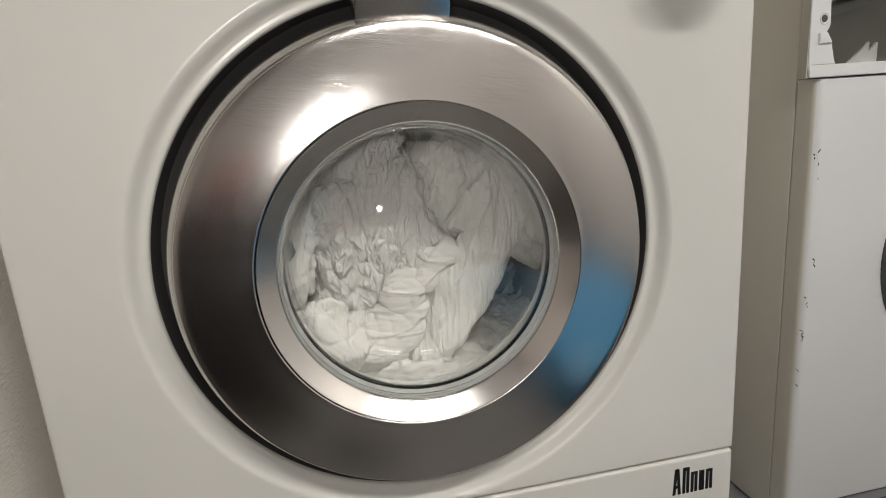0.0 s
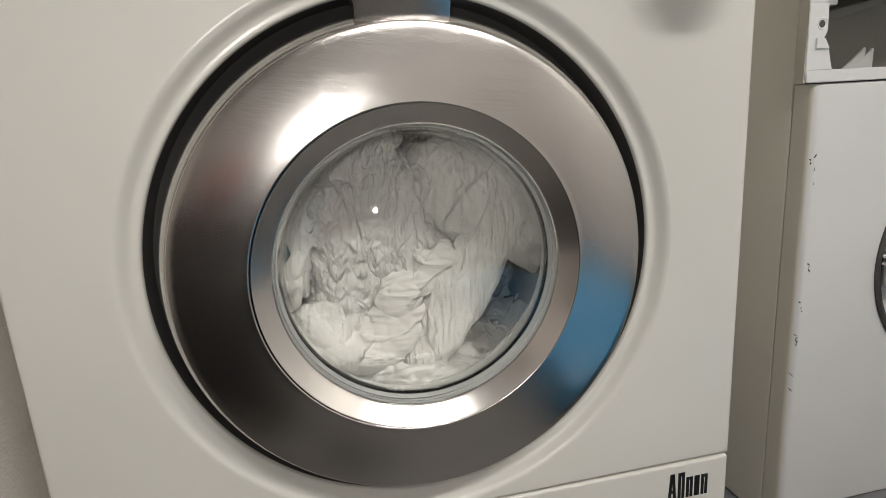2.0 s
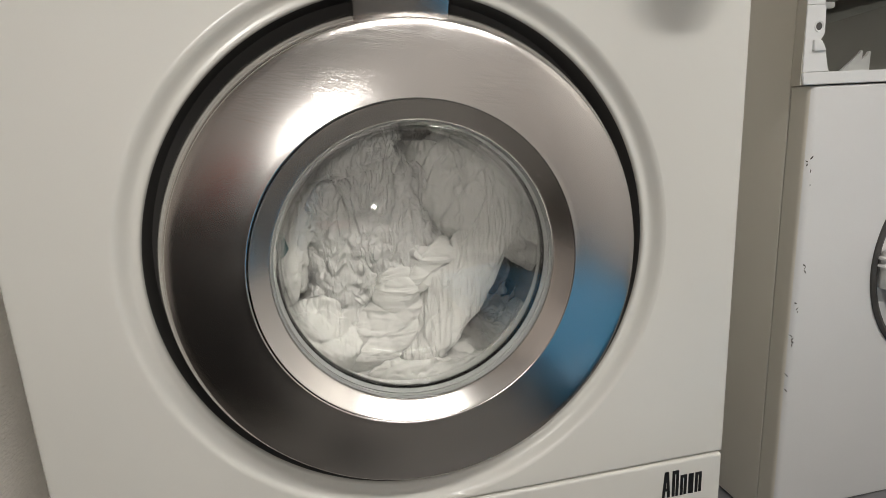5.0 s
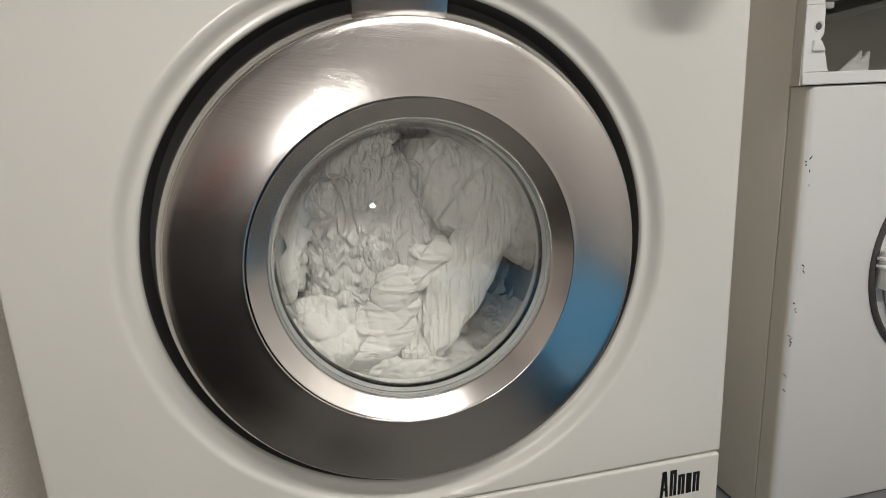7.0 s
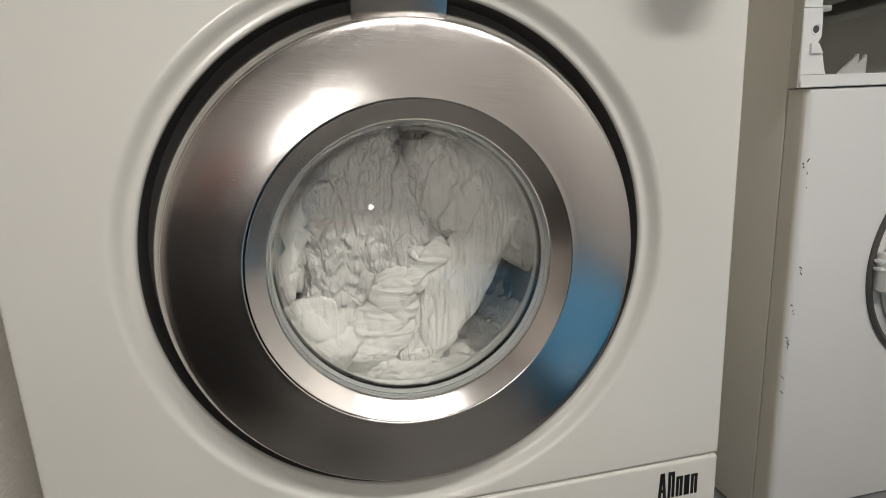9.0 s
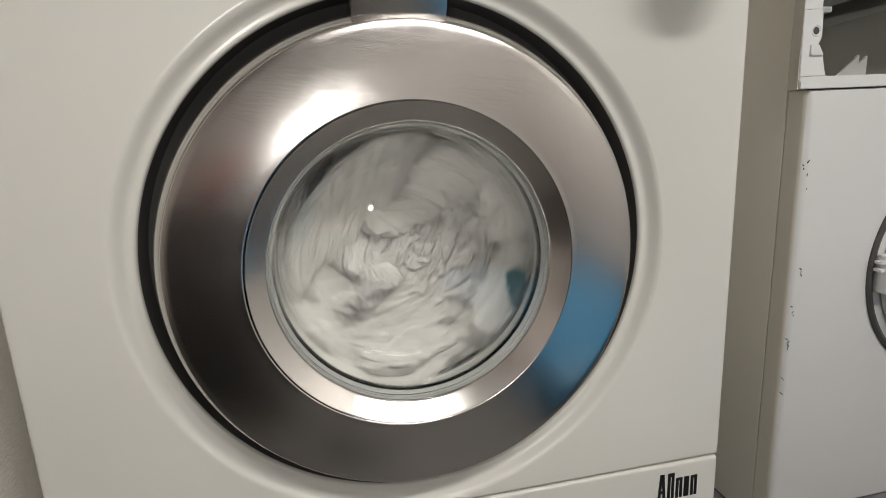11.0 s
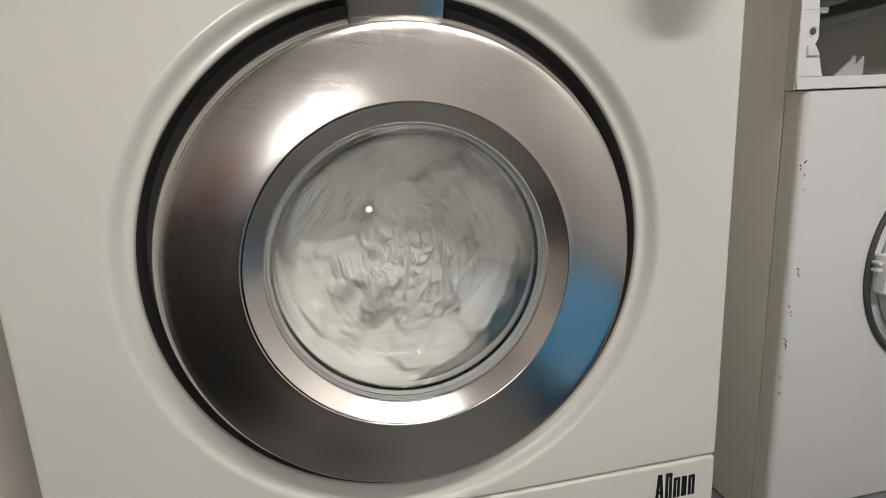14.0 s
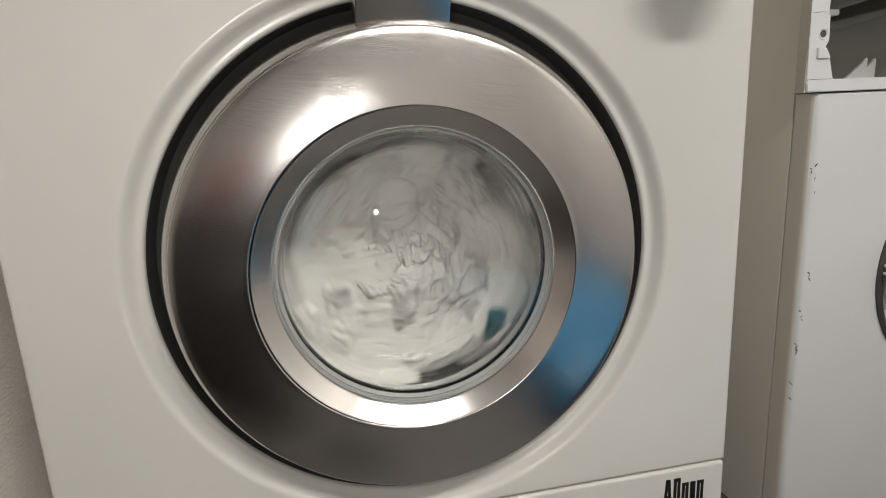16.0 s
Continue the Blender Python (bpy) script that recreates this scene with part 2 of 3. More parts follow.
def add_box(bm, x0, x1, y0, y1, z0, z1, bevel=0.0, segments=2):
    b = bmesh.new()
    bmesh.ops.create_cube(b, size=1)
    for v in b.verts:
        v.co = Vector(((x0 + x1) / 2 + v.co.x * (x1 - x0), (y0 + y1) / 2 + v.co.y * (y1 - y0), (z0 + z1) / 2 + v.co.z * (z1 - z0)))
    if bevel:
        bmesh.ops.bevel(b, geom=b.edges[:], offset=bevel, segments=segments, affect="EDGES", profile=0.6)
    me = bpy.data.meshes.new("scratch")
    b.to_mesh(me)
    b.free()
    bm.from_mesh(me)
    bpy.data.meshes.remove(me)
    return bm


def box(*a, **k):
    return add_box(bmesh.new(), *a, **k)


def lathe(profile, steps=160, closed=False, cx=0.0, cz=0.0, a0=0.0, a1=360.0):
    """Turns (radius, y) points round the y axis."""
    bm = bmesh.new()
    full = abs(a1 - a0) >= 360
    n = steps if full else steps + 1
    rings = []
    for r, y in profile:
        if r < 1e-6:
            rings.append([bm.verts.new((cx, y, cz))])
            continue
        rings.append([bm.verts.new((cx + r * math.cos(radians(a0 + (a1 - a0) * i / steps)), y, cz + r * math.sin(radians(a0 + (a1 - a0) * i / steps)))) for i in range(n)])
    pairs = list(zip(rings, rings[1:])) + ([(rings[-1], rings[0])] if closed else [])
    for a, b in pairs:
        for i in range(steps):
            j = (i + 1) % n
            if len(a) == 1 and len(b) == 1:
                continue
            if len(a) == 1:
                bm.faces.new((a[0], b[j], b[i]))
            elif len(b) == 1:
                bm.faces.new((a[i], a[j], b[0]))
            else:
                bm.faces.new((a[i], a[j], b[j], b[i]))
    return bm


def prism(outline, y0, y1, bevel=0.0):
    """An outline of (x, z) points made solid from y0 to y1."""
    bm = bmesh.new()
    front = [bm.verts.new((x, y0, z)) for x, z in outline]
    back = [bm.verts.new((x, y1, z)) for x, z in outline]
    bm.faces.new(front)
    bm.faces.new(back[::-1])
    for i in range(len(outline)):
        j = (i + 1) % len(outline)
        bm.faces.new((front[i], back[i], back[j], front[j]))
    if bevel:
        bmesh.ops.bevel(bm, geom=bm.edges[:], offset=bevel, segments=2, affect="EDGES")
    return bm


# ---- the room ----
X0, X1, Y0, Y1, TOP = -1.5, 1.6, -2.7, 0.78, 2.25
PIER = -0.36       # face of the plaster wall beside the washing machine
solid("floor", box(X0 - 0.1, X1 + 0.1, Y0 - 0.1, Y1 + 0.1, -0.1, 0), FLOOR_PAINT, (0, 0, 0), "dark painted cellar floor", "floor", kind="structure")
solid("ceiling", box(X0 - 0.1, X1 + 0.1, Y0 - 0.1, Y1 + 0.1, TOP, TOP + 0.1), CEILING_PAINT, (0, 0, 0), "plain white painted ceiling", "ceiling", kind="structure")
solid("wall_pier", box(X0, PIER, -0.035, Y1, 0, TOP), PLASTER, (0, 0, 0), "rough off-white plaster wall beside the washing machine", "wall", kind="structure")
solid("wall_west", box(X0 - 0.1, X0, Y0, Y1, 0, TOP), WEST_PAINT, (0, 0, 0), "plain beige painted wall", "wall", kind="structure")
solid("wall_east", box(X1, X1 + 0.1, Y0, Y1, 0, TOP), EAST_BOUNCE, (0, 0, 0), "unseen wall, whitened to bounce more light from the right", "wall", kind="structure")
solid("wall_north", box(X0 - 0.1, X1 + 0.1, Y1, Y1 + 0.1, 0, TOP), WALL_PAINT, (0, 0, 0), "plain painted wall behind the machines", "wall", kind="structure")
solid("wall_south", box(X0 - 0.1, X1 + 0.1, Y0 - 0.1, Y0, 0, TOP), WALL_PAINT, (0, 0, 0), "plain painted wall", "wall", kind="structure")
PED = ZC - 0.478
# added out of view so the steel mirrors a dark band
reflected_window = thing("reflection_window", "unseen dark window added high in the wall for a dark reflected band", "window", (-0.08, Y0, 1.93), kind="structure")
for a in ((-0.33, 0.33, 0, 0.03, 0.155, 0.185), (-0.33, 0.33, 0, 0.03, -0.185, -0.155), (-0.33, -0.30, 0, 0.03, -0.155, 0.155), (0.30, 0.33, 0, 0.03, -0.155, 0.155)):
    part("frame", box(*a, bevel=0.003), GREY_PLASTIC, reflected_window)
part("pane", box(-0.30, 0.30, 0.004, 0.012, -0.155, 0.155), DARK_PANE, reflected_window, "dark pane")
solid("pedestal", box(PIER, 1.4, -0.03, Y1, 0, PED - 0.004, bevel=0.006), CONCRETE, (0, 0, 0), "grey concrete pedestal under the machines", "pedestal", kind="structure")


def tube_lamp():
    lamp = thing("ceiling_lamp", "long white ceiling lamp with a lit diffuser", "lamp", LAMP)
    part("housing", box(-0.68, 0.68, -0.10, 0.10, -0.03, TOP - LAMP[2], bevel=0.006), WHITE_PLASTIC, lamp)
    part("diffuser", box(-0.64, 0.64, -0.085, 0.085, -0.068, -0.031, bevel=0.012), TUBE_GLOW, lamp, "glowing diffuser")


tube_lamp()


# phone light built as a torch; base and pole only hold it up
def torch_stand():
    t = thing("torch", "small lit torch standing for the phone light at the camera, on an added stand", "lamp", (TORCH[0], TORCH[1], 0))
    part("base", lathe([(0, 0.0), (0.085, 0.0), (0.090, 0.004), (0.088, 0.010), (0.012, 0.018), (0, 0.018)], 48), BLACK_PLASTIC, t).rotation_euler = (radians(90), 0, 0)
    part("pole", box(-0.004, 0.004, -0.004, 0.004, 0.017, TORCH[2] - 0.010, bevel=0.0015), BLACK_PLASTIC, t)
    head = part("head", lathe([(0, -0.060), (0.009, -0.060), (0.010, -0.056), (0.010, -0.010), (0.0125, -0.002), (0.0125, 0.008), (0.0108, 0.009), (0.0100, 0.006)], 32), BLACK_PLASTIC, t, "black torch head")
    head.location = (0, 0, TORCH[2])
    part("lens", lathe([(0.0100, 0.0062), (0.006, 0.0074), (0, 0.0078)], 32), BULB_GLOW, head, "glowing lens")


torch_stand()


# ---- the washing machine ----
XL, XR, PT, PB = -0.2995, 0.3015, 0.335, -0.2296      # sides, top and bottom of the front panel


def front_panel():
    """A sheet with a round, rolled-in hole and rolled outer edges."""
    corners = [math.degrees(math.atan2(z, x)) % 360 for x, z in ((XR, PT), (XL, PT), (XL, PB), (XR, PB))]
    angles = sorted({round(i * 360 / 240, 5) for i in range(240)} | {round(c, 5) for c in corners})

    def edge(a, inset):
        c, s = math.cos(radians(a)), math.sin(radians(a))
        reach = []
        if abs(c) > 1e-9:
            reach.append(((XR - inset) if c > 0 else (XL + inset)) / c)
        if abs(s) > 1e-9:
            reach.append(((PT - inset) if s > 0 else (PB + inset)) / s)
        k = min(r for r in reach if r > 0)
        return k * c, k * s

    bm = bmesh.new()
    rings = []
    hole = [(0.2100, 0.034), (0.2101, 0.0150), (0.2104, 0.0128), (0.2110, 0.0116), (0.2120, 0.0110), (0.2134, 0.01075), (0.2148, 0.0106), (0.2162, 0.0103), (0.2175, 0.0096), (0.2187, 0.0086), (0.2198, 0.0073), (0.2209, 0.0059), (0.2220, 0.0044), (0.2231, 0.0030), (0.2243, 0.0018), (0.2256, 0.0008), (0.2270, 0.0002), (0.2284, 0.0)]
    for r, y in hole:
        row = []
        for a in angles:
            ex, ez = edge(a, 0.0045)
            k = min(r, 0.997 * math.hypot(ex, ez)) if r > 0.2215 else r
            row.append(bm.verts.new((k * math.cos(radians(a)) + 0.0010 * (y > 0), y, k * math.sin(radians(a)))))
        rings.append(row)
    for inset, y in ((0.0036, 0.0), (0.0030, 0.0), (0.0015, 0.0003), (0.0004, 0.0012), (0.0, 0.0030), (0.0, 0.0180)):
        rings.append([bm.verts.new((edge(a, inset)[0], y, edge(a, inset)[1])) for a in angles])
    for a, b in zip(rings, rings[1:]):
        for i in range(len(angles)):
            j = (i + 1) % len(angles)
            bm.faces.new((a[i], a[j], b[j], b[i]))
    return bm


def letter_shapes():
    """The name plate's five dark strokes, drawn as plain upright shapes."""
    x, shapes = 0.2345, []
    for width, low, high, slant in ((0.0090, 0, 0.0290, 0.0022), (0.0072, 0, 0.0290, 0), (0.0072, 0, 0.0225, 0), (0.0056, 0, 0.0225, 0), (0.0072, 0, 0.0225, 0)):
        shapes.append((x, width, low, high, slant))
        x += width + 0.0020
    return shapes


def washing_machine():
    m = thing("washing_machine", "cream enamelled front-loading washing machine with a brushed steel porthole door", "washing machine", (0, 0, ZC))
    body = bmesh.new()
    for b in ((XL + 0.001, XL + 0.012, 0.0185, 0.62, PED - ZC, 0.40), (XR - 0.012, XR - 0.001, 0.0185, 0.62, PED - ZC, 0.40), (XL + 0.012, XR - 0.012, 0.023, 0.62, 0.385, 0.40), (XL + 0.012, XR - 0.012, 0.023, 0.62, PED - ZC, PED - ZC + 0.012), (XL + 0.012, XR - 0.012, 0.605, 0.62, PED - ZC + 0.012, 0.385)):
        add_box(body, *b, bevel=0.001)
    part("body", body, ENAMEL, m, "cream enamelled steel casing")
    part("front_panel", front_panel(), ENAMEL, m, "cream enamelled front panel with a rolled round opening", sharp=50)
    flap = part("service_flap", box(XL, XR, 0.0, 0.018, PED - ZC + 0.012, PB - 0.0024, bevel=0.0040, segments=6), ENAMEL, m, "cream enamelled flap below the door")
    for x, width, low, high, slant in letter_shapes():
        base = -0.2712
        left, right = x, x + width
        w = 0.0030
        strokes = bmesh.new()
        for outline in ([(left, base + low), (left + w, base + low), (left + w + slant, base + high), (left + slant, base + high)],
                        [(right - w, base + low), (right, base + low), (right - slant, base + high), (right - w - slant, base + high)],
                        [(left + w, base + high * (0.25 if slant else 0.86)), (right - w, base + high * (0.25 if slant else 0.86)), (right - w, base + high * (0.36 if slant else 1)), (left + w, base + high * (0.36 if slant else 1))]):
            piece = prism(outline, -0.0006, 0.0004)
            me = bpy.data.meshes.new("scratch")
            piece.to_mesh(me)
            piece.free()
            strokes.from_mesh(me)
            bpy.data.meshes.remove(me)
        part("nameplate_stroke", strokes, BLACK_PAINT, flap, "black printed stroke")
    part("control_panel", box(XL, XR, 0.0, 0.022, PT + 0.0024, 0.40, bevel=0.003), ENAMEL, m, "cream control panel")
    part("knob", lathe([(0, -0.050), (0.030, -0.049), (0.0335, -0.046), (0.036, -0.020), (0.037, 0.0), (0.030, 0.001)], 48, cx=0.238, cz=0.246), WHITE_PLASTIC, m, "round white knob")
    # the black well behind the door
    part("well", lathe([(0.2099, 0.0145), (0.2092, 0.040), (0.200, 0.052), (0.150, 0.054), (0.142, 0.0545)], 160, cx=0.0010), BLACK_PLASTIC, m, "black plastic well round the door")
    part("gasket", lathe([(0.142, 0.0545), (0.140, 0.044), (0.132, 0.032), (0.122, 0.024), (0.1172, 0.0205), (0.1165, 0.0225), (0.1200, 0.027), (0.130, 0.038), (0.138, 0.048), (0.142, 0.060), (0.150, 0.072), (0.175, 0.082), (0.215, 0.0875)], 128), RUBBER, m, "grey rubber door gasket")
    part("glass_seat", lathe([(0.1142, -0.0032), (0.1150, 0.004), (0.1168, 0.012), (0.1172, 0.0205)], 128), RUBBER, m, "grey rubber seat round the glass")
    part("tub", lathe([(0.215, 0.088), (0.262, 0.088), (0.264, 0.43), (0, 0.432)], 96), BLACK_PLASTIC, m)
    # the door
    door = part("door", lathe([(0.150, 0.020), (0.186, 0.016), (0.1920, 0.014), (0.1940, 0.010), (0.1943, 0.0055), (0.1936, 0.0005), (0.1924, -0.0045), (0.1908, -0.0092), (0.1890, -0.0133), (0.1871, -0.0166), (0.1855, -0.0186), (0.1844, -0.0193), (0.1839, -0.0188), (0.1836, -0.0180)], 200, cx=-0.0011), STEEL, m, "brushed steel door rim", sharp=60)
    dome = [(0.1834, -0.0180), (0.1837, -0.0216), (0.1835, -0.0230), (0.1828, -0.0239), (0.1816, -0.0244)]
    for i in range(1, 13):
        k = i / 12
        dome.append((0.1811 + (0.1285 - 0.1811) * k, -0.0292 + 0.0537 * (0.026 * (1 - k) + 0.062 * (1 - k) ** 2)))
    dome += [(0.1279, -0.0293), (0.1272, -0.0286)]
    part("door_ring", lathe(dome, 200, cx=-0.0011), STEEL, door, "scratched brushed steel ring", sharp=60)
    part("bevel_ring", lathe([(0.1269, -0.0288), (0.1263, -0.0281), (0.1260, -0.02784), (0.1142, -0.01816), (0.1138, -0.0178), (0.1131, -0.0170), (0.1127, -0.0158)], 200), CHROME, door, "polished steel bevel round the glass", sharp=60)
    part("glass_seal", lathe([(0.1127, -0.0158), (0.1123, -0.0132), (0.1118, -0.0122), (0.1113, -0.0128), (0.1109, -0.0100), (0.1104, -0.0090), (0.1099, -0.0096), (0.1095, -0.0066), (0.1090, -0.0045), (0.1092, -0.0036), (0.1126, -0.0034)], 160), SEAL, door, "grey seal round the glass")
    tab = box(-0.0362, 0.0325, -0.0165, 0.02, 0.1800, 0.226, bevel=0.0016)
    for v in tab.verts:
        if v.co.y < 0:
            v.co.y -= (v.co.z - 0.18) * 0.52
    part("hinge_cover", tab, STEEL, door, "brushed steel tab over the door")
    # outer pane: a shallow dome; inner bowl: a thick pressed glass
    n = 28
    outer = [(0.1122 * (1 - i / n), -0.0135 - 0.019 * (1 - (1 - i / n) ** 2)) for i in range(n + 1)]
    inner = [(r, y + 0.0030) for r, y in outer[::-1]]
    pane = part("outer_pane", lathe(outer + inner, 128, closed=True), GLASS, door, "slightly domed clear glass", sharp=80)
    bowl_out = [(0.1122, -0.0030), (0.1098, -0.0028), (0.1092, 0.0010), (0.1085, 0.012), (0.1072, 0.028), (0.1052, 0.040), (0.1015, 0.0480), (0.095, 0.0525), (0.080, 0.0555), (0.060, 0.0578), (0.030, 0.0592), (0, 0.0597)]
    bowl_in = [(0, 0.0642), (0.030, 0.0637), (0.060, 0.0622), (0.084, 0.0600), (0.1000, 0.0568), (0.1072, 0.0510), (0.1105, 0.0420), (0.1118, 0.028), (0.1130, 0.012), (0.1137, 0.002)]
    bowl = part("glass_bowl", lathe(bowl_out + bowl_in, 128, closed=True), GLASS, door, "pressed glass bowl", sharp=80)
    for o in (pane, bowl):
        o.visible_shadow = False
    return m


WASHER = washing_machine()


def drum():
    d = thing("drum", "perforated stainless steel washing drum", "drum", (0, 0.09, ZC))
    part("shell", lathe([(0.150, 0.000), (0.156, -0.004), (0.200, 0.002), (0.240, 0.012), (0.248, 0.022), (0.248, 0.300), (0.236, 0.316), (0.120, 0.310), (0.06, 0.300), (0, 0.298)], 96), DRUM_STEEL, d, "polished steel drum shell")
    for k in range(3):
        a = radians(2 + 120 * k)
        rib = prism([(-0.036, 0.0), (0.036, 0.0), (0.024, 0.078), (0.013, 0.118), (-0.013, 0.118), (-0.024, 0.078)], 0.025, 0.29, bevel=0.004)
        for v in rib.verts:
            x, z = v.co.x, v.co.z
            r, u = 0.249 - z, x
            v.co.x, v.co.z = r * math.cos(a) - u * math.sin(a), r * math.sin(a) + u * math.cos(a)
        part("lifter", rib, GREY_LIFTER, d, "pale grey plastic lifter")
    # nothing is pierced: black discs on the steel carry the holes' shade
    holes = bmesh.new()
    for ring in range(9):
        for i in range(60):
            a = radians(6 * i + (3 if ring % 2 else 0))
            if min(abs((math.degrees(a) - c + 180) % 360 - 180) for c in (2, 122, 242)) < 12:
                continue
            y = 0.045 + ring * 0.028
            c = Vector((0.2468 * math.cos(a), y, 0.2468 * math.sin(a)))
            t = Vector((-math.sin(a), 0, math.cos(a)))
            holes.faces.new([holes.verts.new(c + t * 0.0022 * math.cos(q) + Vector((0, 0.0022 * math.sin(q), 0))) for q in [j * math.pi / 4 for j in range(8)]])
    for ring in range(7):
        for i in range(10 + ring * 6):
            a = 2 * math.pi * i / (10 + ring * 6)
            r = 0.06 + ring * 0.026
            y = 0.300 + (r - 0.06) / 0.06 * 0.01 - 0.004 if r < 0.12 else 0.310 + (r - 0.12) / 0.116 * 0.006 - 0.004
            c = Vector((r * math.cos(a), y, r * math.sin(a)))
            holes.faces.new([holes.verts.new(c + Vector((0.0022 * math.cos(q), 0, 0.0022 * math.sin(q)))) for q in [j * math.pi / 4 for j in range(8)]])
    tagged(part("perforations", holes, DARK_HOLE, d, "flat black discs drawn for the shaded drum holes"), kind="stuff")
    return d


DRUM = drum()


# ---- laundry ----
def waves(p, seed, size, count=7, along=(1, 1, 1)):
    """Smooth pseudo-random field of about one wave per `size` metres."""
    rng = np.random.RandomState(seed)
    total = np.zeros(len(p))
    for _ in range(count):
        k = rng.normal(size=3)
        k = k / np.linalg.norm(k) * np.array(along) * (2 * math.pi / size) * rng.uniform(0.6, 1.5)
        total += np.sin(p @ k + rng.uniform(0, 6.28))
    return total / math.sqrt(count)


def creases(p, seed, size, along=(1, 1, 1)):
    """Rounded folds with sharp valleys between them, 0 to 1."""
    bend = p + 0.35 * size * np.stack([waves(p, seed + 11 + i, size * 1.7) for i in range(3)], 1)
    return np.clip(np.abs(waves(bend, seed, size * 2, 5, along)), 0, 1.6) / 1.6


def cloth_mesh(name, p, nu, nv, mat, closed_u=True):
    faces = []
    for j in range(nv - 1):
        for i in range(nu if closed_u else nu - 1):
            k = (i + 1) % nu
            faces.append((j * nu + i, j * nu + k, (j + 1) * nu + k, (j + 1) * nu + i))
    me = bpy.data.meshes.new(name)
    me.from_pydata([tuple(v) for v in p], [], faces)
    me.update()
    me.materials.append(mat)
    for f in me.polygons:
        f.use_smooth = True
    return me


GLASS_R = (0, 0.060, 0.084, 0.1000, 0.1072, 0.1110, 0.1150, 0.119, 0.130, 0.138, 0.142, 0.150, 0.175, 0.30)
GLASS_Y = (0.0642, 0.0622, 0.0600, 0.0568, 0.0510, 0.0430, 0.0320, 0.031, 0.041, 0.052, 0.064, 0.076, 0.087, 0.130)


def pressed(p, gap, seed, wrinkle=0.0):
    """Cloth lies flat against the glass bowl and the gasket where it would pass through them."""
    r = np.hypot(p[:, 0], p[:, 2])
    size = 0.016 if wrinkle < 0.003 else 0.012
    limit = np.interp(r, GLASS_R, GLASS_Y) + gap
    d = np.clip((p[:, 1] - limit) / 0.006, -30, 30)
    out = p.copy()
    out[:, 1] = limit + 0.006 * np.log1p(np.exp(d))
    if wrinkle:
        out[:, 1] += wrinkle * (1 - creases(p * np.array((1, 0.3, 1)), seed + 5, size)) * (d < 4)
    r_drum = 0.238
    k = np.minimum(1, r_drum / np.maximum(np.hypot(out[:, 0], out[:, 2]), 1e-6))
    out[:, 0] *= k
    out[:, 2] *= k
    return out


def bundle(name, centre, radii, turn, seed, mat, label, folds=(0.030, 0.010), fine=(0.011, 0.004), along=(1, 1, 1), rough=0.16, gap=0.004, wrinkle=0.002, group="laundry in the drum"):
    """A crumpled ball of cloth: radii along x, y, z, leaning by turn degrees."""
    nu, nv = 300, 180
    th, ph = np.meshgrid(np.linspace(0, 2 * math.pi, nu, endpoint=False), np.linspace(0.02, math.pi - 0.02, nv))
    n = np.stack([np.sin(ph) * np.cos(th), np.sin(ph) * np.sin(th), np.cos(ph)], -1).reshape(-1, 3)
    p = n * np.array(radii)
    p = p * (1 + rough * waves(p, seed, min(radii) * 2.6))[:, None]
    p = p + n * (folds[1] * (creases(p, seed + 1, folds[0], along) - 0.5))[:, None]
    p = p + n * (fine[1] * (creases(p, seed + 2, fine[0], along) - 0.5))[:, None]
    c, s = math.cos(radians(turn)), math.sin(radians(turn))
    x, z = p[:, 0] * c - p[:, 2] * s, p[:, 0] * s + p[:, 2] * c
    p[:, 0], p[:, 2] = x, z
    p = pressed(p + np.array(centre), gap, seed, wrinkle) - np.array(centre)
    ob = new(name, cloth_mesh(name, p, nu, nv, mat))
    ob.location = (centre[0], centre[1], ZC + centre[2])
    return tagged(ob, label, "laundry", group)


